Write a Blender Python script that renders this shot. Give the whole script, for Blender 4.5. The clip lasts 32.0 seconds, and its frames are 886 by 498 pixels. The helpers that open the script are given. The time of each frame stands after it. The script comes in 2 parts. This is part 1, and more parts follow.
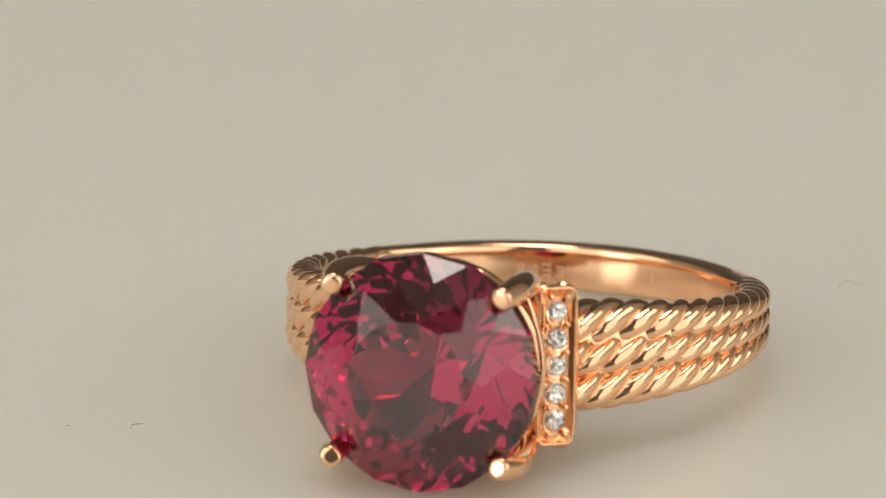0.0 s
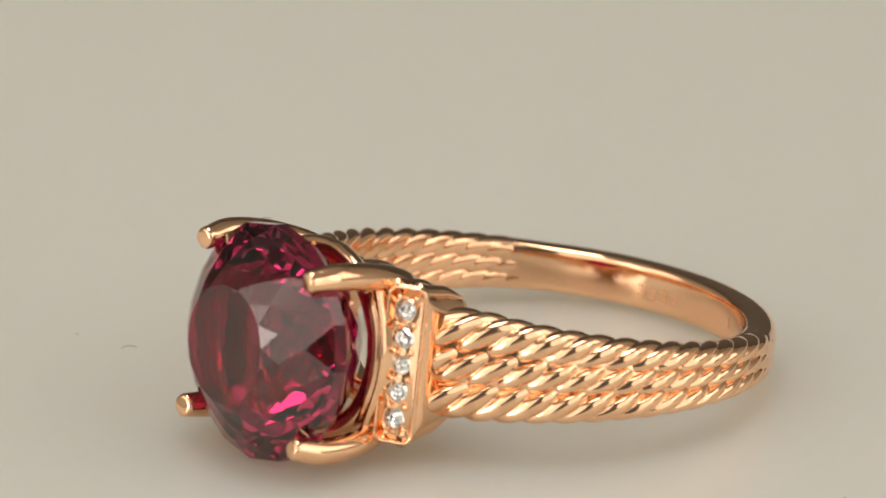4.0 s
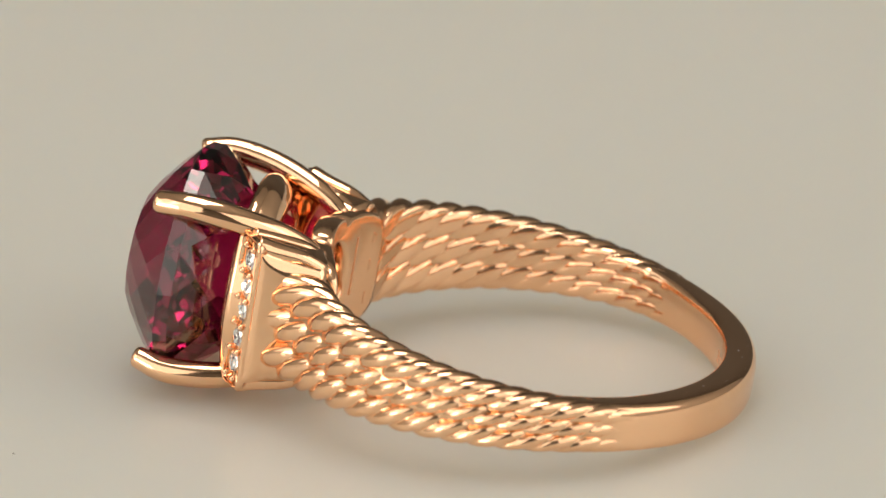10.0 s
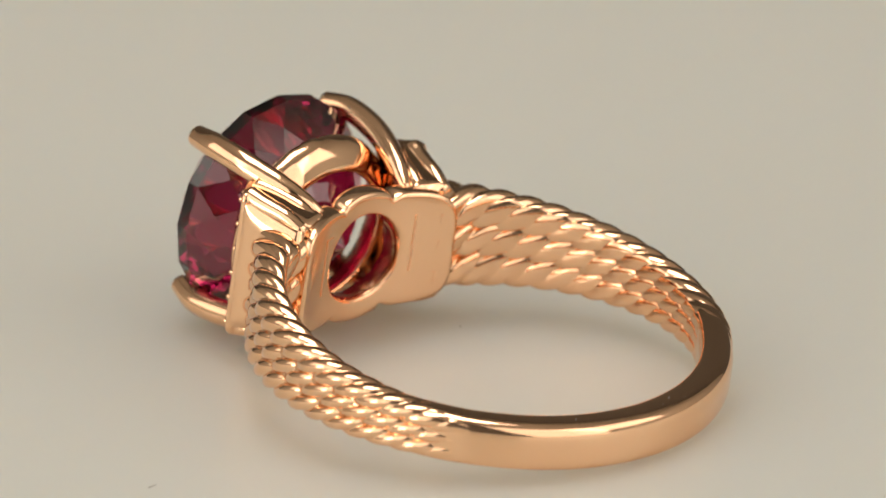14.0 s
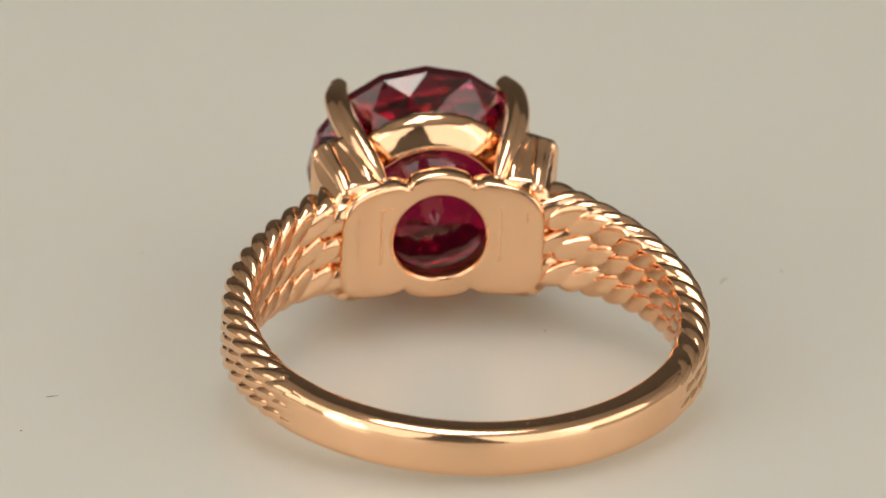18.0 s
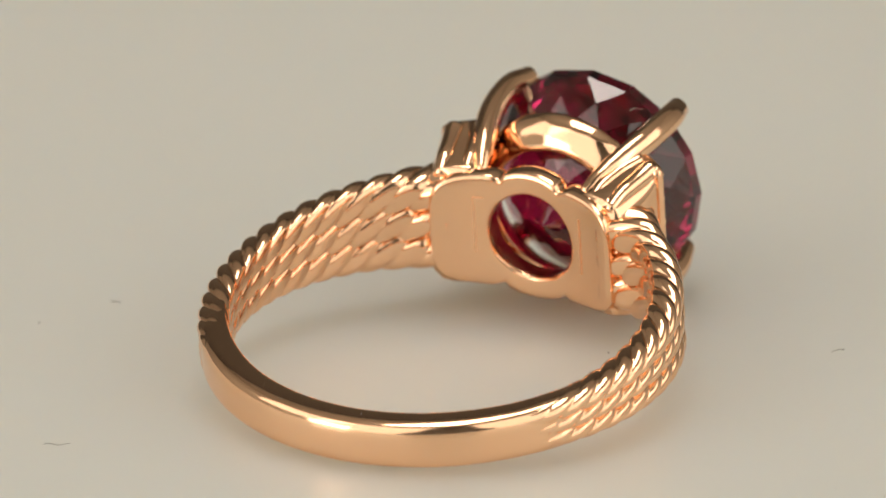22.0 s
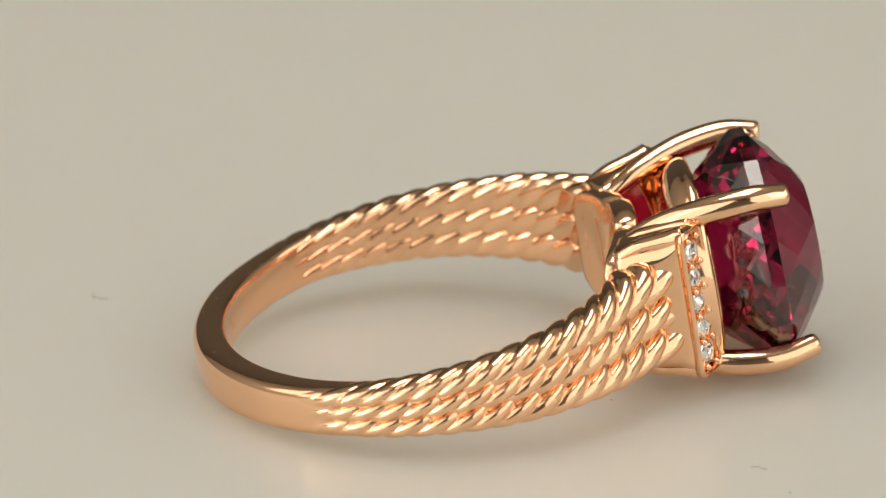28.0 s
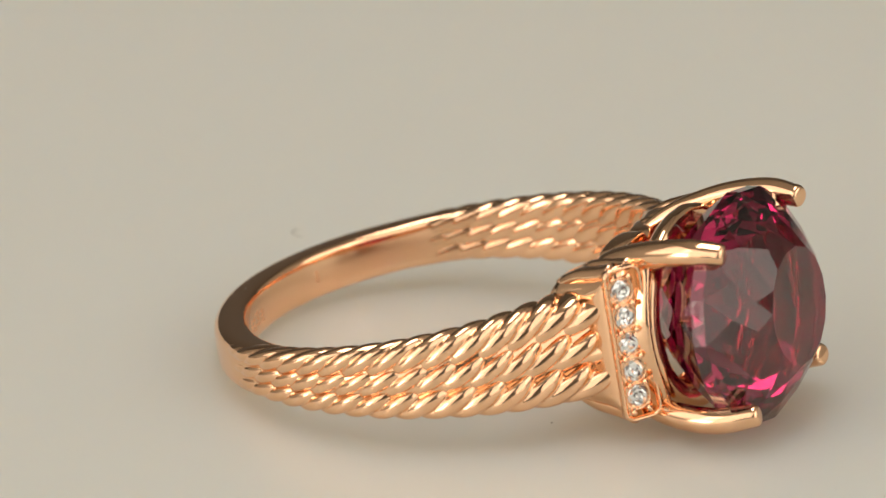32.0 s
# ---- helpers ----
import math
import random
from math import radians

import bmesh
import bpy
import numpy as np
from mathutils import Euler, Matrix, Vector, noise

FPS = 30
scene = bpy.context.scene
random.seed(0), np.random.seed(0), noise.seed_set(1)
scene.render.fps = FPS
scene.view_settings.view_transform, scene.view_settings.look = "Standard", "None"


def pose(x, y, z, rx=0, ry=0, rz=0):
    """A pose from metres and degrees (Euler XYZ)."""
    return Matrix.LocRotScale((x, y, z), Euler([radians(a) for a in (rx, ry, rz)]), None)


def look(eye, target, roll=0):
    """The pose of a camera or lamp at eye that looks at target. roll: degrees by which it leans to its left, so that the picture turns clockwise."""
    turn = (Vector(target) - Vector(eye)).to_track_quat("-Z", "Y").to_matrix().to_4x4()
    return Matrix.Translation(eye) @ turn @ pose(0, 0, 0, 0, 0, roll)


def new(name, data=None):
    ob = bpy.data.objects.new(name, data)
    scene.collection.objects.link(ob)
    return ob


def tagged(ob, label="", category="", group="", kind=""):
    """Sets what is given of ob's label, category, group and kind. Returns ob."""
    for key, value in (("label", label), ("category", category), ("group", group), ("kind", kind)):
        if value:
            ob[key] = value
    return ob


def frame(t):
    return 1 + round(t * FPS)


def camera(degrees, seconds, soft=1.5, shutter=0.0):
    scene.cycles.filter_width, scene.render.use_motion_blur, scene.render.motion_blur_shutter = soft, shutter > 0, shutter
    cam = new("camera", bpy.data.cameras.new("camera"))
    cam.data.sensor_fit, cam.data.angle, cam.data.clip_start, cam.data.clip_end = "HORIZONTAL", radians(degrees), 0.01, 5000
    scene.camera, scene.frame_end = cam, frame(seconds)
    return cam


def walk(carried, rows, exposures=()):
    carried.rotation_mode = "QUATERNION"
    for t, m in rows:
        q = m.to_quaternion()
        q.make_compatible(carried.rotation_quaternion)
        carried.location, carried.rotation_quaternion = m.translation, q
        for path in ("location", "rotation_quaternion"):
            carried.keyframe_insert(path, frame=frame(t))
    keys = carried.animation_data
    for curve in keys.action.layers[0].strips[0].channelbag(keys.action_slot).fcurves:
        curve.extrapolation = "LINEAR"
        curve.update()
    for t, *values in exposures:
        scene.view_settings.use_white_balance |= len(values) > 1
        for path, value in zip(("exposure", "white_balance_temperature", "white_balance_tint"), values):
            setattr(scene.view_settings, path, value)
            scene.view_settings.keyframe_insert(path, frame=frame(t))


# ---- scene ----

# ---------------------------------------------------------------- camera (stands still, long macro lens)
CAM_Y, CAM_Z = -0.33962, 0.13281
cam = camera(6.0, 32.0)
cam.data.dof.use_dof = True
cam.data.dof.focus_distance = 0.3608
cam.data.dof.aperture_fstop = 72
CAM_POSE = pose(0, CAM_Y, CAM_Z, 69.510, 0, 0.281) @ pose(0, 0, 0, 0, 0, -0.250)
walk(cam, [(0, CAM_POSE), (32, CAM_POSE)])

# the turntable's angle in degrees over time
TURN = (
    (0, 0.00), (0.5, -4.21), (1, -8.43), (1.5, -12.67), (2, -16.93), (2.5, -21.21), (3, -25.51), (3.5,
    -29.81), (5.5, -46.99), (6, -51.25), (6.5, -55.49), (7, -59.70), (7.5, -63.88), (8, -68.04), (8.5,
    -72.19), (9, -76.34), (9.5, -80.48), (10, -84.63), (10.5, -88.79), (11, -92.96), (11.5, -97.16),
    (12, -101.38), (12.5, -105.62), (13, -109.90), (13.5, -114.21), (14, -118.55), (14.5, -122.92),
    (16.5, -140.53), (17, -144.95), (17.5, -149.39), (18, -153.86), (18.5, -158.34), (19, -162.86),
    (19.5, -167.40), (20, -171.97), (20.5, -176.54), (21, -181.12), (21.5, -185.70), (22, -190.26),
    (22.5, -194.81), (23, -199.35), (23.5, -203.86), (24, -208.34), (24.5, -212.81), (25, -217.25),
    (25.5, -221.68), (27.5, -239.30), (28, -243.69), (28.5, -248.07), (29, -252.45), (29.5, -256.82),
    (30, -261.21), (30.5, -265.60), (31, -270.00), (31.5, -274.42), (32, -278.83),
)
# the ring as it lies on the turntable at the start, and its slight wobble (metres along x and z)
RING_REST = pose(-0.003101, -0.013148, 0.005231) @ pose(0, 0, 0, 0, 0, -18.297) @ pose(0, 0, 0, -9.348) @ pose(0, 0, 0, 0, -1.591)
WOBBLE_T = (0, 6, 9, 13, 19, 23, 28, 32)
WOBBLE_X = (0.00027, -0.00007, -0.00019, -0.00012, 0.00024, 0.00020, -0.00008, -0.00009)
WOBBLE_Z = (-0.00009, -0.00011, -0.00014, 0.00001, 0.00011, 0.00010, 0.00000, -0.00002)

# ---------------------------------------------------------------- light
world = bpy.data.worlds.new("studio_world")
scene.world = world
world.use_nodes = True
world.node_tree.nodes["Background"].inputs[0].default_value = (1.0, 0.96, 0.9, 1)
world.node_tree.nodes["Background"].inputs[1].default_value = 0.2


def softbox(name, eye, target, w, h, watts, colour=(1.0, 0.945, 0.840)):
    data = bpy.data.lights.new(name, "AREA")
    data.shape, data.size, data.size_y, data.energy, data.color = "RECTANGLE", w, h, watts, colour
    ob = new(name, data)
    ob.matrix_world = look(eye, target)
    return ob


# All lamps are unseen; the weak left and right ones only fill ground shadows.
softbox("fill_left", (-0.44, -0.14, 0.30), (0, -0.03, 0), 0.34, 0.34, 0.46)
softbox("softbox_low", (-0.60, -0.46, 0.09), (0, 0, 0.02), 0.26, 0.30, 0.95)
softbox("fill_right", (0.44, -0.14, 0.30), (0, -0.03, 0), 0.34, 0.34, 0.52)
softbox("softbox_top", (-0.02, -0.01, 0.58), (0, -0.02, 0), 0.34, 0.22, 1.68)
# Unseen front pair that brightens the gold; the gap keeps the garnet dark.
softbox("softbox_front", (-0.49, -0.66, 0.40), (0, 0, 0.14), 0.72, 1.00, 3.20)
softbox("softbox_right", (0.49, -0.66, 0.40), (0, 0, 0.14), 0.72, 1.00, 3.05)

# ---------------------------------------------------------------- materials
MM = 0.001


def material(name):
    m = bpy.data.materials.new(name)
    m.use_nodes = True
    return m, m.node_tree.nodes, m.node_tree.links, m.node_tree.nodes["Principled BSDF"]


def gold_material(name, rough=0.12, bump=0.02, scale=900.0):
    m, n, l, b = material(name)
    tc = n.new("ShaderNodeTexCoord")
    big = n.new("ShaderNodeTexNoise")
    big.inputs["Scale"].default_value = scale * 0.35
    big.inputs["Detail"].default_value = 4
    fine = n.new("ShaderNodeTexNoise")
    fine.inputs["Scale"].default_value = scale * 6
    fine.inputs["Detail"].default_value = 3
    for t in (big, fine):
        l.new(tc.outputs["Object"], t.inputs["Vector"])
    ramp = n.new("ShaderNodeMapRange")
    ramp.inputs["To Min"].default_value, ramp.inputs["To Max"].default_value = rough * 0.7, rough * 1.4
    l.new(big.outputs["Fac"], ramp.inputs["Value"])
    l.new(ramp.outputs["Result"], b.inputs["Roughness"])
    mix = n.new("ShaderNodeMix")
    mix.data_type = "RGBA"
    mix.inputs["A"].default_value = (0.95, 0.57, 0.345, 1)
    mix.inputs["B"].default_value = (0.97, 0.62, 0.39, 1)
    l.new(big.outputs["Fac"], mix.inputs["Factor"])
    l.new(mix.outputs["Result"], b.inputs["Base Color"])
    b.inputs["Metallic"].default_value = 1.0
    bp = n.new("ShaderNodeBump")
    bp.inputs["Strength"].default_value = bump
    bp.inputs["Distance"].default_value = 0.00005
    l.new(fine.outputs["Fac"], bp.inputs["Height"])
    wave = n.new("ShaderNodeBump")
    wave.inputs["Strength"].default_value = 0.18
    wave.inputs["Distance"].default_value = 0.00004
    l.new(big.outputs["Fac"], wave.inputs["Height"])
    l.new(bp.outputs["Normal"], wave.inputs["Normal"])
    l.new(wave.outputs["Normal"], b.inputs["Normal"])
    return m


GOLD = gold_material("rose_gold_polished", 0.085, 0.02)
GOLD_CAST = gold_material("rose_gold_cast", 0.14, 0.05)


def gem_material(name, colour, ior, clear=1.0):
    m, _, _, b = material(name)
    b.inputs["Base Color"].default_value = (*colour, 1)
    b.inputs["Roughness"].default_value = 0.0
    b.inputs["IOR"].default_value = ior
    b.inputs["Transmission Weight"].default_value = clear
    return m


GARNET = gem_material("red_garnet", (0.27, 0.0075, 0.049), 1.76)
# Opaque part-metal surface imitates the light that a clear diamond sends back.
DIAMOND = material("mirror_facet_diamond")[0]
_b = DIAMOND.node_tree.nodes["Principled BSDF"]
_b.inputs["Base Color"].default_value = (0.87, 0.87, 0.87, 1)
_b.inputs["Metallic"].default_value = 0.80
_b.inputs["Roughness"].default_value = 0.04


def surface_material(name, colour, rough, spec=0.5):
    m, n, l, b = material(name)
    tc = n.new("ShaderNodeTexCoord")
    t = n.new("ShaderNodeTexNoise")
    t.inputs["Scale"].default_value = 9.0
    t.inputs["Detail"].default_value = 5
    l.new(tc.outputs["Object"], t.inputs["Vector"])
    mix = n.new("ShaderNodeMix")
    mix.data_type = "RGBA"
    mix.inputs["A"].default_value = (*[c * 0.975 for c in colour], 1)
    mix.inputs["B"].default_value = (*[min(1, c * 1.02) for c in colour], 1)
    l.new(t.outputs["Fac"], mix.inputs["Factor"])
    l.new(mix.outputs["Result"], b.inputs["Base Color"])
    b.inputs["Roughness"].default_value = rough
    b.inputs["Specular IOR Level"].default_value = spec
    return m


PLATTER = surface_material("white_acrylic", (0.590, 0.581, 0.540), 0.32, 0.5)
_p = PLATTER.node_tree.nodes["Principled BSDF"]
_p.inputs["Subsurface Weight"].default_value = 1.0
_p.inputs["Subsurface Radius"].default_value = (1.0, 0.85, 0.7)
_p.inputs["Subsurface Scale"].default_value = 0.024
TABLE = surface_material("grey_laminate", (0.42, 0.40, 0.37), 0.5)
WALL = surface_material("white_paint", (0.82, 0.80, 0.76), 0.8)
REFLECTED_DARK = surface_material("dark_reflected_wall", (0.20, 0.196, 0.188), 0.9)
GREY = surface_material("grey_paint", (0.16, 0.156, 0.15), 0.8)
GOLD_ROPE = gold_material("rose_gold_cable", 0.11, 0.03)
MARK = gold_material("rose_gold_engraved", 0.45, 0.4)
DUST = surface_material("grey_dust", (0.22, 0.20, 0.18), 0.9)

# ---------------------------------------------------------------- mesh helpers (in millimetres)


def part(name, bm, mat, parent=None, label="", smooth=True):
    for v in bm.verts:
        v.co *= MM
    bmesh.ops.recalc_face_normals(bm, faces=bm.faces[:])
    me = bpy.data.meshes.new(name)
    bm.to_mesh(me)
    bm.free()
    me.materials.append(mat)
    if smooth:
        me.shade_smooth()
    ob = new(name, me)
    ob.parent = parent
    if label:
        ob["label"] = label
    return ob


def grid(bm, rows, closed=True, caps=True):
    """Skin a list of equal loops of points; closed: each loop closes on itself."""
    vs = [[bm.verts.new(p) for p in r] for r in rows]
    k = len(vs[0])
    for a, b in zip(vs, vs[1:]):
        for j in range(k if closed else k - 1):
            bm.faces.new((a[j], a[(j + 1) % k], b[(j + 1) % k], b[j]))
    if caps and closed:
        bm.faces.new(vs[0])
        bm.faces.new(vs[-1][::-1])
    return vs


def sharpen(bm, angle=35):
    for ed in bm.edges:
        if len(ed.link_faces) == 2 and ed.calc_face_angle(0) > radians(angle):
            ed.smooth = False


def bevel(bm, width, segments=3, angle=30):
    eds = [ed for ed in bm.edges if len(ed.link_faces) == 2 and ed.calc_face_angle(0) > radians(angle)]
    bmesh.ops.bevel(bm, geom=eds, offset=width, segments=segments, profile=0.5, affect="EDGES")


def spline(points, n):
    """Catmull-Rom through points, n samples a span."""
    p = [Vector(q) for q in points]
    p = [2 * p[0] - p[1]] + p + [2 * p[-1] - p[-2]]
    out = []
    for i in range(1, len(p) - 2):
        a, b, c, d = p[i - 1:i + 3]
        for k in range(n):
            t = k / n
            out.append(0.5 * (2 * b + (c - a) * t + (2 * a - 5 * b + 4 * c - d) * t * t + (3 * b - a - 3 * c + d) * t ** 3))
    out.append(p[-2])
    return out


def tube(bm, path, radii, k=16, up=(0, 0, 1), flat=1.0, caps=True):
    """A tube along path; radii one value each; flat squeezes it along up."""
    rows = []
    for i, c in enumerate(path):
        d = (path[min(i + 1, len(path) - 1)] - path[max(i - 1, 0)]).normalized()
        s = d.cross(Vector(up)).normalized()
        w = s.cross(d)
        r = radii[i]
        rows.append([c + s * r * math.cos(a) + w * r * flat * math.sin(a) for a in (2 * math.pi * j / k for j in range(k))])
    return grid(bm, rows, True, caps)


# ---------------------------------------------------------------- setting
def slab(name, x0, x1, y0, y1, z0, z1, mat, label, category):
    bm = bmesh.new()
    bmesh.ops.create_cube(bm, size=1)
    for v in bm.verts:
        v.co = Vector(((x0 + x1) / 2 + v.co.x * (x1 - x0), (y0 + y1) / 2 + v.co.y * (y1 - y0), (z0 + z1) / 2 + v.co.z * (z1 - z0))) * 1000
    return tagged(part(name, bm, mat, None, smooth=False), label, category, kind="structure")


slab("table_top", -0.7, 0.7, -0.6, 0.6, -0.070, -0.030, TABLE, "plain grey laminate table top under the turntable", "table top")
slab("floor", -0.9, 0.9, -0.9, 0.9, -0.85, -0.80, WALL, "plain pale studio floor", "floor")
slab("ceiling", -0.9, 0.9, -0.9, 0.9, 1.10, 1.15, WALL, "plain white studio ceiling", "ceiling")
# Unseen walls close the room; the grey two shape reflections in gold and garnet.
slab("wall_north", -0.9, 0.9, 0.9, 0.95, -0.80, 1.10, GREY, "plain grey studio wall", "wall")
slab("wall_south", -0.9, 0.9, -0.95, -0.9, -0.80, 1.10, REFLECTED_DARK, "unseen dark grey wall that darkens the garnet's reflections", "wall")
slab("wall_east", 0.9, 0.95, -0.9, 0.9, -0.80, 1.10, WALL, "plain white studio wall", "wall")
slab("wall_west", -0.95, -0.9, -0.9, 0.9, -0.80, 1.10, WALL, "plain white studio wall", "wall")


def make_turntable():
    root = tagged(new("turntable"), "white glossy acrylic turntable with a soft sheen, slowly turning", "turntable")

    def turned(name, prof, mat):
        bm = bmesh.new()
        grid(bm, [[(r * math.cos(a), r * math.sin(a), z) for a in (2 * math.pi * j / 128 for j in range(128))] for r, z in prof], True, True)
        sharpen(bm, 40)
        return part(name, bm, mat, root)

    turned("platter", [(146, -20), (149, -19.6), (150, -18.8), (150, -1.2), (149.4, -0.3), (148, 0), (90, 0), (40, 0)], PLATTER)
    turned("drum", [(130, -30), (134, -29), (134, -20.4), (130, -20.0)], TABLE)
    return root


turntable = make_turntable()

# ---------------------------------------------------------------- the ring (stone faces -y, finger hole along z)
YC, R_IN, R_OUT, R_BASE = 15.56, 9.20, 10.42, 8.30
ring = new("ring")
tagged(ring, "rose gold cable ring with round red garnet lying on turntable", "ring")


def around(a, r, z):
    """A point on the shank; a in degrees from the head."""
    t = radians(a)
    return Vector((r * math.sin(t), YC - r * math.cos(t), z))


def half_width(a):
    """Half the shank's width along the finger at a degrees from the head."""
    a = abs(a)
    k = min(max((a - 38) / 94, 0), 1)
    return 2.38 * (1 - k) ** 1.25 + 1.04 * (1 - (1 - k) ** 1.25)


def inner_radius(a):
    """The finger hole's radius; the plain back of the band is thicker."""
    k = min(max((abs(a) - 96) / 46, 0), 1)
    return R_IN - 0.26 * k * k * (3 - 2 * k)


def make_shank():
    """The plain back of the band; it rises between the cables until it is flush with them."""
    bm = bmesh.new()
    rows = []
    for i in range(161):
        a = 92 + 176 * i / 160
        b = min(a, 360 - a)
        k = min(max((b - 94) / 38, 0), 1)
        k = k * k * (3 - 2 * k)
        h = half_width(b) * (0.86 + 0.14 * k)
        lo, hi = inner_radius(b) + 0.12 * (1 - k), R_OUT - 0.40 * (1 - k)
        sec = []
        for j in range(48):
            q = 2 * math.pi * j / 48
            c, s = math.cos(q), math.sin(q)
            e = 0.66 if c > 0 and s > 0 else 0.36
            sec.append(around(a, (lo + hi) / 2 + (hi - lo) / 2 * math.copysign(abs(c) ** e, c), 0.06 + h * math.copysign(abs(s) ** e, s)))
        rows.append(sec)
    grid(bm, rows)
    part("shank", bm, GOLD, ring, "smooth plain rose gold back of the band")


def make_rope(side, k):
    """One cable of four twisted strands; k is -1, 0 or 1 across the band. The mesh runs along the strands."""
    bm = bmesh.new()
    rows, n_len, n_round = [], 300, 72
    phase = math.pi / 2 - side * 1.571 * (0.68 if side > 0 else 0.32) - side * 0.7 * (1 - k)
    a0, a1 = 26.5, 136.0
    for i in range(n_len + 1):
        f = i / n_len
        a = a0 + (a1 - a0) * f
        h = half_width(a)
        rz = h / 3 * (1.20 + 0.16 * f)
        swell = max(0, (42 - a) / 14) ** 1.6
        rr = 0.88 * (1 - f) + 0.70 * f + 0.60 * swell
        pitch = 4.95 * (1 - f) + 4.3 * f
        phase += side * 2 * math.pi * (a1 - a0) / n_len * math.pi / 180 * 9.7 / pitch
        fade = min(1, max(0, (130 - a) / 42))
        relief = 0.25 * fade * (2 - fade)
        sink = max(0, (f - 0.86) / 0.14)
        zc = k * (h - rz) * (1 - 0.06 * sink)
        rc = R_OUT - rr + 0.05 - 0.14 * sink ** 2 + 0.78 * swell
        sec = []
        for j in range(n_round):
            q = 2 * math.pi * j / n_round + phase
            # each strand is a round arc a quarter of the way about
            u = (4 * j / n_round + 0.5) % 1 * 2 - 1
            arc = 1 - abs(u) ** 2.1
            cq, sq = math.cos(q), math.sin(q)
            inside = max(0, -cq) ** 0.7
            r = 1 - relief * (1 - (0.35 + 0.40 * min(1, swell)) * inside) * (1 + (1.1 * sq * sq if k * sq <= 0 else 0)) * (1 - arc) - 0.06 * sink
            rad = rc + rr * r * (cq ** 0.9 if cq > 0 else cq)
            floor_r = inner_radius(a) + 0.05 * sink - 0.90 * min(1, max(0, (44 - a) / 14)) ** 1.5
            rad = max(rad, floor_r + 0.5 * (rad - floor_r))
            sec.append(around(side * a, rad, 0.06 * f + zc + rz * r * math.copysign(abs(sq) ** (0.9 if cq > 0 else 0.78), sq)))
        rows.append(sec)
    grid(bm, rows)
    part("rope_strand", bm, GOLD_ROPE, ring, "twisted rose gold cable")


def base_radius(q):
    """Outline of the plate under the stone: a round middle and two wings."""
    c, s = abs(math.cos(q)), abs(math.sin(q))
    e = 5.0
    wing = ((c / 4.50) ** e + (s / 2.80) ** e) ** (-1 / e)
    dip = abs(q % math.pi - math.pi / 2)
    return max(3.14, wing) - 0.20 * math.exp(-((dip - 0.52) / 0.06) ** 2)


def make_base():
    """Curved thick plate with a round hole under the stone, next to the finger, its edge rolled round."""
    bm = bmesh.new()
    n = 224

    def put(r, q, r_fin):
        x, z = r * math.cos(q), r * math.sin(q)
        return Vector((x, YC - math.sqrt(r_fin ** 2 - x * x), z))

    qs = [2 * math.pi * j / n for j in range(n)]
    lo, hi = R_BASE, R_BASE + 1.05
    loops = [[put(2.10, q, hi) for q in qs], [put(2.05, q, hi - 0.2) for q in qs], [put(2.05, q, lo + 0.16) for q in qs], [put(2.08, q, lo + 0.06) for q in qs], [put(2.16, q, lo + 0.01) for q in qs]]
    for f in (0.06, 0.25, 0.5, 0.75):
        loops.append([put(2.16 + (base_radius(q) - 0.30 - 2.16) * f, q, lo) for q in qs])
    for k in range(9):
        b = radians(-90 + 180 * k / 8)
        mid, half = (lo + hi) / 2, (hi - lo) / 2
        loops.append([put(base_radius(q) - 0.30 + 0.30 * max(0, math.cos(b)) ** 0.5, q, mid + half * math.sin(b)) for q in qs])
    vs = [[bm.verts.new(p) for p in lp] for lp in loops]
    vs.append(vs[0])
    for a, b in zip(vs, vs[1:]):
        for j in range(n):
            bm.faces.new((a[j], a[(j + 1) % n], b[(j + 1) % n], b[j]))
    sharpen(bm, 62)
    part("base_plate", bm, GOLD_CAST, ring, "smooth curved plate with a round opening under the stone")


def lathe(bm, prof, n=96, closed=True):
    """Turn (radius, y) pairs about the stone's axis."""
    rows = [[(r * math.cos(q), y, r * math.sin(q)) for q in (2 * math.pi * j / n for j in range(n))] for r, y in prof]
    if closed:
        vs = [[bm.verts.new(p) for p in r] for r in rows]
        vs.append(vs[0])
        for a, b in zip(vs, vs[1:]):
            for j in range(n):
                bm.faces.new((a[j], a[(j + 1) % n], b[(j + 1) % n], b[j]))
    else:
        grid(bm, rows)


def make_rail():
    """A cast band under the girdle, its surface slightly uneven."""
    bm = bmesh.new()
    lathe(bm, [(3.54, 3.68), (3.78, 3.58), (4.06, 3.55), (4.26, 3.60), (4.35, 3.74), (4.37, 3.91), (4.31, 4.10), (4.19, 4.31), (3.98, 4.53),
               (3.70, 4.72), (3.42, 4.87), (3.21, 4.96), (3.10, 4.95), (3.04, 4.84), (3.10, 4.57), (3.31, 4.10)], 128)
    for v in bm.verts:
        v.co += Vector((v.co.x, 0.5, v.co.z)).normalized() * (0.035 * noise.noise(v.co * 1.1) + 0.02 * noise.noise(v.co * 2.6))
    part("gallery_rail", bm, GOLD, ring, "uneven cast gallery rail under the stone's girdle")


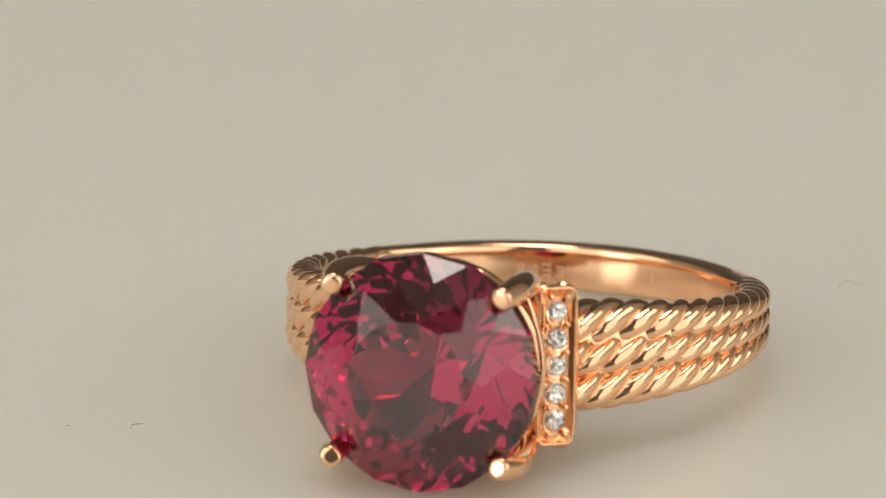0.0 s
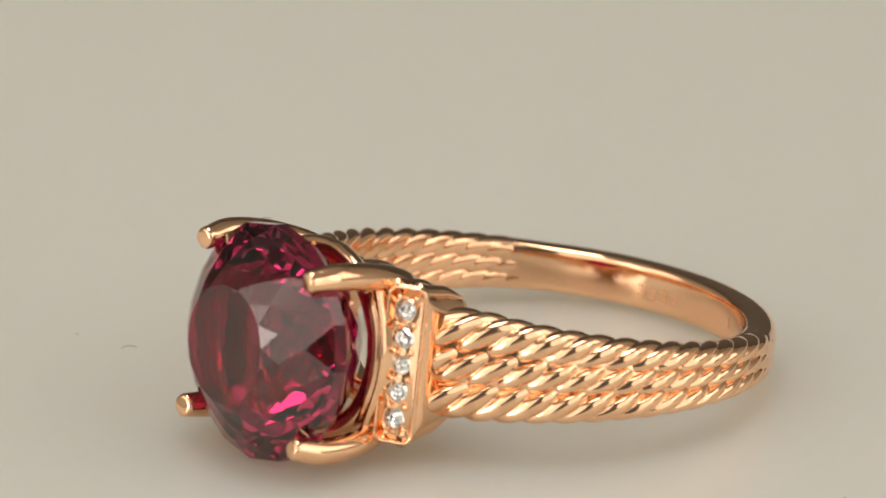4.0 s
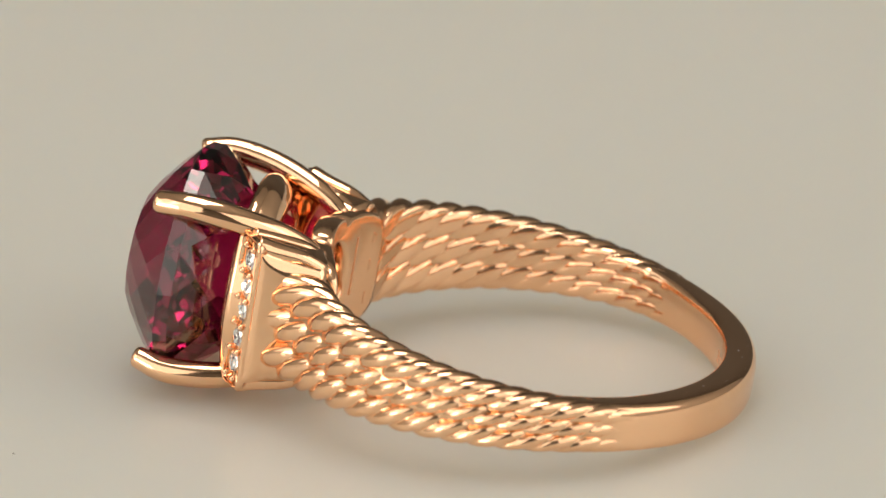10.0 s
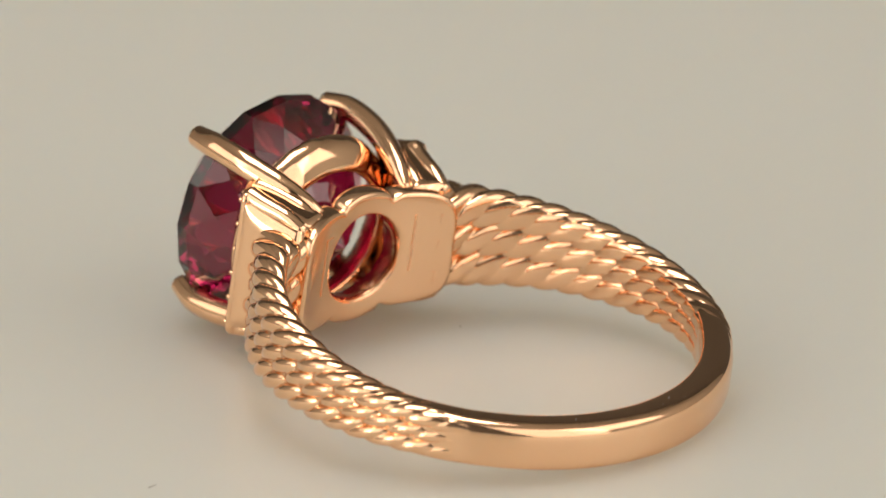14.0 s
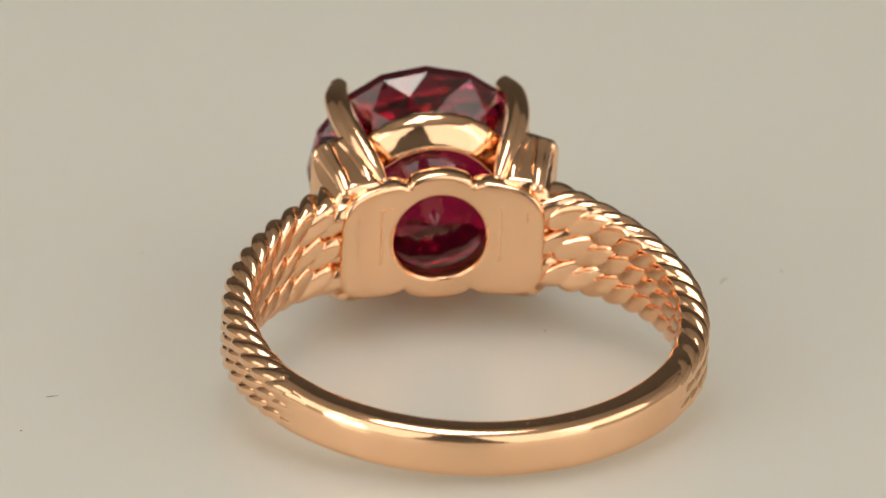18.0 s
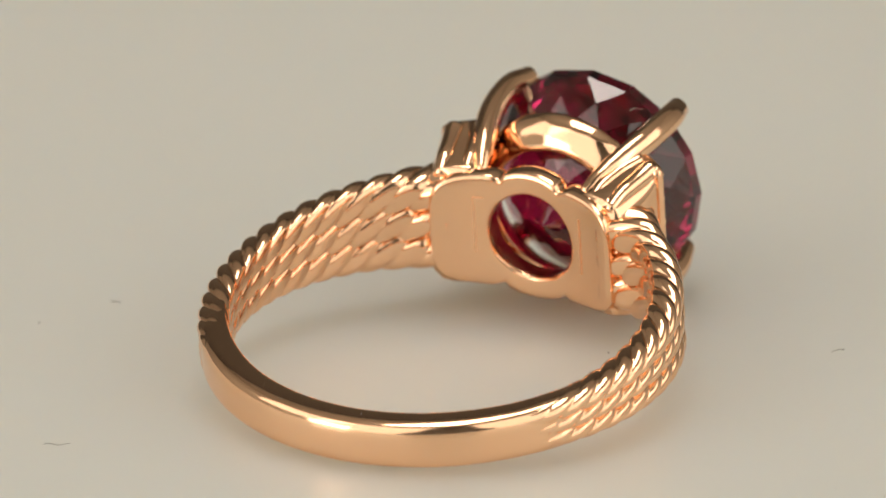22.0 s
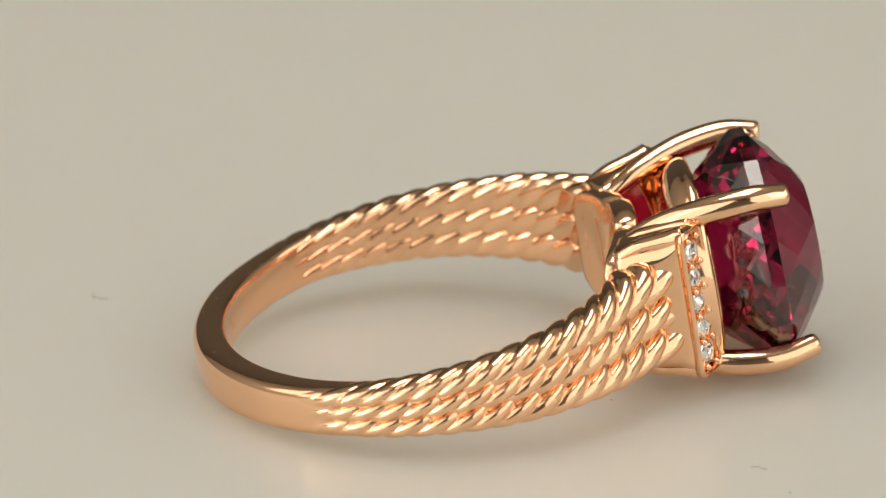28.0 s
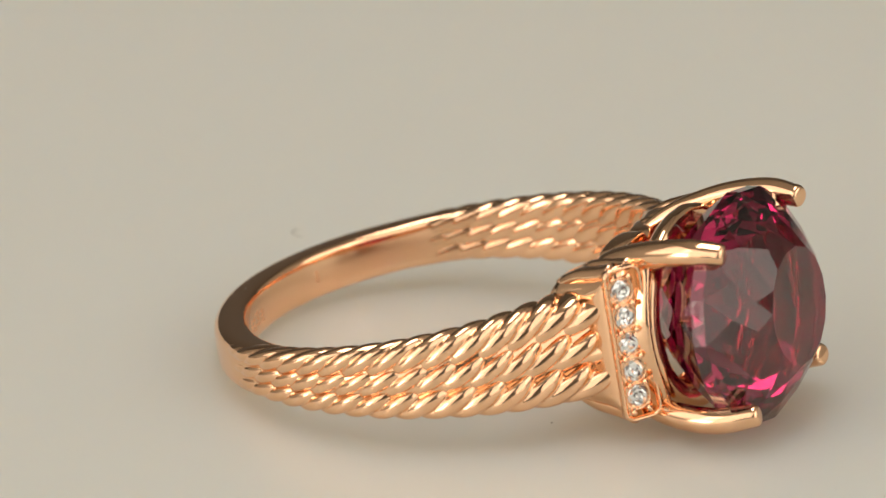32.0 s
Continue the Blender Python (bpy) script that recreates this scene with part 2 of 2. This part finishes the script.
def make_prong(sx, sz):
    bm = bmesh.new()
    path = spline([(3.74, 0.44, 3.61), (3.94, 1.6, 3.77), (3.74, 3.5, 3.60), (3.15, 5.4, 3.16), (2.52, 6.95, 2.52)], 10)
    reach = 0.50 if sx < 0 and sz < 0 else 0.27 if sx > 0 and sz > 0 else 0.15
    for i in range(12):
        path[i].y -= reach * (1 - i / 12)
        if sx < 0 and sz < 0:
            path[i].x -= 0.20 * (1 - i / 12)
            path[i].z += 0.04 * (1 - i / 12)
    path = [Vector((p.x * sx, p.y, p.z * sz)) for p in path]
    n = len(path) - 1
    radii = [0.50 + 0.09 * math.sin(math.pi * min(1, i / n * 1.25)) - 0.22 * max(0, (i / n - 0.75) * 4) ** 2 for i in range(n + 1)]
    tip = (path[0] - path[1]).normalized()
    ends = [(0.27, 0.50), (0.262, 0.66), (0.235, 0.80), (0.18, 0.91), (0.10, 0.98)]
    pre = [path[0] + tip * d for d, _ in ends]
    path = pre + path
    radii = [0.50 * r for _, r in ends] + radii
    rows = []
    out = Vector((sx * 0.72, 0, sz * 0.69))
    for i, c in enumerate(path):
        d = (path[min(i + 1, len(path) - 1)] - path[max(i - 1, 0)]).normalized()
        s = d.cross(out).normalized()
        w = s.cross(d)
        sec = []
        for j in range(28):
            q = 2 * math.pi * j / 28
            cq, sq = math.cos(q), math.sin(q)
            sec.append(c + radii[i] * (s * math.copysign(abs(cq) ** 0.88, cq) + w * 0.94 * math.copysign(abs(sq) ** 0.88, sq)))
        rows.append(sec)
    grid(bm, rows)
    sharpen(bm, 60)
    part("prong", bm, GOLD, ring, "polished rounded rose gold prong")


def make_collar(sx):
    """The thin curved wall between the diamonds and the stone, from prong to prong."""
    bm = bmesh.new()
    rows = []
    for i in range(41):
        f = 2 * i / 40 - 1
        q = radians(45 * f)
        r = 4.30 + 0.45 * abs(f) ** 3
        x, z = r * math.cos(q), r * math.sin(q)
        far = max(x + 0.24, 4.00)
        rows.append([Vector((sx * px, py, z)) for px, py in (
            (x - 0.05, 4.7), (x - 0.10, 3.94), (x - 0.07, 3.78), (x + 0.02, 3.71), (x + 0.12, 3.72), (x + 0.19, 3.80), (x + 0.22, 3.94), (far, 4.34), (far, 4.7))])
    grid(bm, rows)
    sharpen(bm, 50)
    part("collar", bm, GOLD, ring, "thin curved gold wall along the stone's edge")


def make_core(side):
    """The band's solid core between the cables."""
    bm = bmesh.new()
    rows = []
    for i in range(81):
        a = 27 + 93 * i / 80
        h = half_width(a) - 0.42
        r = R_OUT + 0.55 * max(0, (42 - a) / 14) ** 1.6 + 0.10 * i / 80
        r_in = inner_radius(a) + 0.15
        rows.append([around(side * a, rr, z) for rr, z in ((r_in, -h), (r - 0.32, -h), (r - 0.25, 0), (r - 0.32, h), (r_in, h), (r_in - 0.04, 0))])
    grid(bm, rows)
    part("core", bm, GOLD_CAST, ring, "rough rose gold core between the cables")


def make_shoulder(sx):
    """The block beside the stone that carries the diamonds."""
    bm = bmesh.new()
    inner = spline([(3.80, 3.98, 0), (3.05, 5.4, 0), (2.55, 7.25, 0)], 8)
    thin = 0.0 if sx > 0 else 0.18
    outer = spline([(5.39 - thin, 5.00, 0), (5.38 - thin, 5.7, 0), (4.80, 7.95, 0)], 8)
    rows = []
    for i, (p, q) in enumerate(zip(inner, outer)):
        f = i / (len(inner) - 1)
        h = 3.44 - 0.24 * f - 0.36 * f * f
        w = q - p
        ri, ro = 0.45, 0.46 + 0.70 * min(1, 1.6 * f)
        d, sec = w.normalized(), []
        # round the outer top edge widely, the inner one tightly
        for cx, cz, r, a0 in ((w.length - ro, h - ro, ro, 0), (ri, h - ri, ri, 90), (ri, ri - h, ri, 180), (w.length - ro, ro - h, ro, 270)):
            for j in range(11):
                a = radians(a0 + 9 * j)
                v = p + d * (cx + r * math.cos(a))
                sec.append(Vector((v.x * sx, v.y, cz + r * math.sin(a))))
        rows.append(sec)
    grid(bm, rows)
    sharpen(bm, 50)
    shoulder = part("shoulder", bm, GOLD, ring, "polished shoulder block with a row of five set diamonds")
    # two rounded ridges along the block's top and bottom
    for s in (-1, 1):
        for share, rad in ((0.22, 0.40), (0.70, 0.50)):
            bm = bmesh.new()
            path = []
            for i, (p, q) in enumerate(zip(inner, outer)):
                f = i / (len(inner) - 1)
                h = 3.44 - 0.24 * f - 0.36 * f * f
                v = p.lerp(q, share)
                r_end = rad * (1 - 0.35 * f * f)
                g = max(0, (f - 0.72) / 0.28) ** 2
                top = (h + 0.17) * (1 - g) + 2.70 * g
                path.append(Vector((v.x * sx, v.y, s * (top - r_end))))
            path = path[1:]
            tube(bm, path, [rad * (1 - 0.35 * ((i + 1) / len(path)) ** 2) for i in range(len(path))], 20)
            part("ridge", bm, GOLD, shoulder, "rounded ridge along the shoulder")
    # the facing plate: centre, across and out directions
    c, ac, out = Vector((4.76 * sx, 4.63, 0.0)), Vector((0.788 * sx, 0.6157, 0)), Vector((0.6157 * sx, -0.788, 0))
    up = Vector((0, 0, 1))
    bm = bmesh.new()
    loop = []
    hw, hh, cr = 0.89, 3.42, 0.42
    shift = -0.05 if sx > 0 else -0.12
    for qx, qz, a0 in ((hw - cr, hh - cr, 0), (-hw + cr, hh - cr, 90), (-hw + cr, -hh + cr, 180), (hw - cr, -hh + cr, 270)):
        for j in range(7):
            a = radians(a0 + 15 * j)
            loop.append((qx + cr * math.cos(a), qz + cr * math.sin(a)))
    rows = []
    for inset, lift in ((0.02, -0.25), (0, 0.04), (0.03, 0.13), (0.09, 0.17), (0.14, 0.13), (0.17, 0.0), (0.18, -0.22)):
        rows.append([c + ac * (shift + x * (1 - inset / hw)) + up * (z * (1 - inset / hh)) + out * lift for x, z in loop])
    grid(bm, rows, True, True)
    sharpen(bm, 60)
    part("rim", bm, GOLD, shoulder, "raised bright rim round the diamond row")
    for i in range(5):
        z = 1.178 * (2 - i)
        make_seat(c + up * z, ac, up, out, shoulder)
        make_diamond(c + up * z + out * 0.025, out, shoulder)
    for s in (-1, 1):
        bm = bmesh.new()
        end = [c + ac * x + up * (s * z) + out * d for x, z, d in ((-0.60, 2.88, -0.02), (0.60, 2.88, -0.02), (0.5, 3.22, -0.1), (-0.5, 3.22, -0.1))]
        low = [p - out * 0.4 for p in end]
        vt, vb = [bm.verts.new(p) for p in end], [bm.verts.new(p) for p in low]
        bm.faces.new(vt)
        bm.faces.new(vb[::-1])
        for j in range(4):
            bm.faces.new((vt[j], vb[j], vb[(j + 1) % 4], vt[(j + 1) % 4]))
        part("end_web", bm, GOLD_CAST, shoulder)
    for i in range(6):
        z = 1.178 * (2.5 - i)
        for s in (-1, 1):
            bm = bmesh.new()
            bmesh.ops.create_uvsphere(bm, u_segments=16, v_segments=12, radius=0.15)
            for v in bm.verts:
                q = v.co.copy()
                v.co = c + ac * (0.36 * s + q.x) + up * (z + q.y) + out * (0.16 + q.z * 1.2)
            part("bead", bm, GOLD, shoulder)


def make_seat(c, ac, up, out, parent):
    """A square web with a round cup that holds one diamond."""
    bm = bmesh.new()
    n = 32
    qs = [2 * math.pi * (j + 0.5) / n for j in range(n)]

    def square(q):
        r = min(0.585 / max(abs(math.cos(q)), 1e-6), 0.589 / max(abs(math.sin(q)), 1e-6))
        return r * math.cos(q), r * math.sin(q)

    rows = [[c + ac * square(q)[0] + up * square(q)[1] + out * d for q in qs] for d in (-0.75, 0.02)]
    for r, d in ((0.55, 0.04), (0.52, 0.02), (0.46, -0.14), (0.10, -0.64)):
        rows.append([c + ac * r * math.cos(q) + up * r * math.sin(q) + out * d for q in qs])
    grid(bm, rows, True, True)
    sharpen(bm, 50)
    part("seat", bm, GOLD, parent)


def gem(bm, tiers, place):
    """Facets from tiers of (radius, depth, offset in steps, count); the last tier may be a point."""
    rings = []
    for r, d, off, cnt in tiers:
        if r == 0:
            rings.append([bm.verts.new(place(0, 0, d))])
        else:
            rings.append([bm.verts.new(place(r * math.cos(2 * math.pi * (j + off) / cnt), r * math.sin(2 * math.pi * (j + off) / cnt), d)) for j in range(cnt)])
    bm.faces.new(rings[0])
    for (ra, ta), (rb, tb) in zip(zip(rings, tiers), zip(rings[1:], tiers[1:])):
        na, nb = len(ra), len(rb)
        if nb == 1:
            for j in range(na):
                bm.faces.new((ra[j], ra[(j + 1) % na], rb[0]))
        elif ta[2] == tb[2]:
            for j in range(na):
                bm.faces.new((ra[j], ra[(j + 1) % na], rb[(j + 1) % na], rb[j]))
        else:
            lead = 0 if tb[2] > ta[2] else 1
            for j in range(na):
                if lead == 0:
                    bm.faces.new((ra[j], ra[(j + 1) % na], rb[j]))
                    bm.faces.new((ra[(j + 1) % na], rb[(j + 1) % na], rb[j]))
                else:
                    bm.faces.new((ra[j], ra[(j + 1) % na], rb[(j + 1) % na]))
                    bm.faces.new((ra[j], rb[(j + 1) % na], rb[j]))


def make_diamond(c, out, parent):
    rng = random.Random(int(c.z * 100) + int(c.x * 10))
    out = (out + Vector((rng.uniform(-0.09, 0.09), rng.uniform(-0.09, 0.09), rng.uniform(-0.12, 0.12)))).normalized()
    spin = rng.uniform(0, 0.8)
    w = out.cross(Vector((0, math.sin(spin), math.cos(spin)))).normalized()
    u = w.cross(out)
    bm = bmesh.new()
    # star and kite facets; dished middle and jittered depths imitate sparkle through the table
    tiers = [(0.06, 0.06, 0, 8), (0.17, 0.02, 0.5, 8), (0.27, 0.055, 0, 8), (0.36, 0.03, 0.5, 8), (0.46, 0.12, 0, 8), (0.50, 0.17, 0.5, 8), (0.50, 0.20, 0.5, 8), (0, 0.50, 0.5, 1)]
    gem(bm, tiers, lambda a, b, d: c + u * a + w * b + out * (0.12 - d + (rng.uniform(-0.045, 0.045) if d < 0.11 else 0)))
    part("diamond", bm, DIAMOND, parent, "small round diamond with mirror facets for its sparkle", smooth=False)


def make_stone():
    """Round cut with a thick faceted girdle and rows of kite facets above and below it."""
    bm = bmesh.new()
    tiers = [(2.55, -1.14, 0.5, 16), (3.199, -0.72, 0, 16), (4.117, -0.02, 0.5, 16), (5.08, 0.85, 0, 16), (5.08, 1.45, 0, 16),
             (4.440, 2.35, 0.5, 16), (3.670, 3.2, 0, 16), (2.858, 3.95, 0.5, 16), (1.878, 4.75, 0, 16), (0, 6.2, 0, 1)]
    gem(bm, tiers, lambda a, b, d: Vector((a, d, b)))
    part("gemstone", bm, GARNET, ring, "deep red faceted round garnet", smooth=False)


make_shank()
for side in (-1, 1):
    for k in (-1, 0, 1):
        make_rope(side, k)
    make_core(side)
make_base()
make_rail()
for sx in (-1, 1):
    make_shoulder(sx)
    make_collar(sx)
    for sz in (-1, 1):
        make_prong(sx, sz)
make_stone()


def make_marks():
    """Stamps inside the band, too worn to read, and the seams of the base plate."""
    R_BACK = R_IN - 0.26

    def bar(a, z, da, dz, r, mat, name):
        bm = bmesh.new()
        rows = []
        for i in range(5):
            q = a - da / 2 + da * i / 4
            rows.append([around(q, rr, zz) for rr, zz in ((r + 0.1, z - dz / 2), (r - 0.012, z - dz / 2), (r - 0.012, z + dz / 2), (r + 0.1, z + dz / 2))])
        grid(bm, rows)
        part(name, bm, mat, ring, "worn stamped mark" if name == "stamp" else "fine seam line", smooth=False)
    for a, z, da, dz in ((-160.0, -0.05, 2.2, 0.55), (-163.6, -0.16, 2.5, 0.60), (-167.4, -0.06, 2.8, 0.66), (-171.2, -0.12, 2.4, 0.56), (160.2, 0.05, 1.0, 0.50)):
        for k in (-1, 0, 1):
            bar(a, z + 0.36 * dz * k, da * (0.9 if k else 0.6), 0.11, R_BACK + 0.006, MARK, "stamp")
        bar(a - da * 0.4, z, 0.5, dz, R_BACK + 0.006, MARK, "stamp")
    for sx in (-1, 1):
        bar(sx * 18.3, 0.30, 0.60, 2.7, R_BASE - 0.02, MARK, "seam")
    bar(16.6, 1.65, 3.0, 0.06, R_BASE - 0.01, MARK, "seam")


make_marks()

# ---------------------------------------------------------------- dust on the turntable
DUSTY = []


def hair(points, r):
    bm = bmesh.new()
    path = spline([(x, y, 0.02 + z) for x, y, z in points], 6)
    tube(bm, path, [r * (0.5 + 0.5 * math.sin(math.pi * (0.12 + 0.76 * i / (len(path) - 1)))) for i in range(len(path))], 6)
    DUSTY.append(tagged(part("hair", bm, DUST), "thin curled grey hair lying on the white turntable", "hair", "dust on the turntable"))


def speck(x, y, r):
    bm = bmesh.new()
    bmesh.ops.create_icosphere(bm, subdivisions=2, radius=r)
    for v in bm.verts:
        v.co = Vector((x, y, r * 0.4)) + Vector((v.co.x * 1.3, v.co.y, v.co.z * 0.5)) * (1 + 0.3 * noise.noise(v.co * 20 / r))
    DUSTY.append(tagged(part("dust_speck", bm, DUST), "tiny dark dust speck lying on the white turntable", "dust", "dust on the turntable"))


hair([(-14.95, -5.95, 0), (-14.90, -5.72, 0.05), (-14.70, -5.62, 0.08), (-14.45, -5.45, 0.02)], 0.016)
hair([(16.9, 10.9, 0), (16.55, 11.0, 0.1), (16.2, 11.2, 0.12), (15.9, 10.95, 0.1), (15.8, 10.6, 0)], 0.015)
hair([(17.8, -6.2, 0), (17.6, -6.1, 0.03), (17.3, -6.1, 0)], 0.018)
speck(-17.6, -5.6, 0.045)
speck(20.3, -3.1, 0.045)
speck(6.9, -20.5, 0.05)
speck(-4.9, -3.75, 0.045)


def stone_hair():
    """A short fibre caught between the stone and a prong, in the ring's own space."""
    bm = bmesh.new()
    path = spline([(-3.05, 2.15, 4.42), (-2.92, 2.35, 4.50), (-2.80, 2.50, 4.58), (-2.72, 2.75, 4.56)], 6)
    tube(bm, path, [0.014] * len(path), 6)
    return tagged(part("fibre", bm, DUST), "tiny dark fibre caught under a prong of the ring", "fibre")


fibre = stone_hair()
LINT = [fibre]
PALE = surface_material("pale_dust", (0.75, 0.73, 0.70), 0.9)


def band_speck(a, r, z, size):
    """A pale grain of dust on the plain back of the band, in the ring's own space."""
    bm = bmesh.new()
    bmesh.ops.create_icosphere(bm, subdivisions=2, radius=size)
    c = around(a, r, z)
    for v in bm.verts:
        v.co = c + v.co * (1 + 0.35 * noise.noise(v.co * 20 / size + c))
    LINT.append(tagged(part("dust_speck", bm, PALE), "tiny pale dust speck lying on the gold band", "dust", "dust on the ring"))


for a, r, z, size in ((-172, 9.55, 1.085, 0.030), (-168, 9.90, 1.08, 0.024), (-176, 9.75, 1.085, 0.020), (-160, 9.70, 1.085, 0.022), (158, 9.60, 1.085, 0.026), (166, 9.95, 1.075, 0.020)):
    band_speck(a, r, z, size)


# ---------------------------------------------------------------- what moves
def motions():
    walk(turntable, [(t, pose(0, 0, 0, 0, 0, a)) for t, a in TURN])
    for ob in DUSTY:
        walk(ob, [(t, pose(0, 0, 0, 0, 0, a)) for t, a in TURN])
    rest = [(t, pose(np.interp(t, WOBBLE_T, WOBBLE_X), 0, np.interp(t, WOBBLE_T, WOBBLE_Z), 0, 0, a) @ RING_REST) for t, a in TURN]
    walk(ring, rest)
    for ob in LINT:
        walk(ob, rest)


motions()
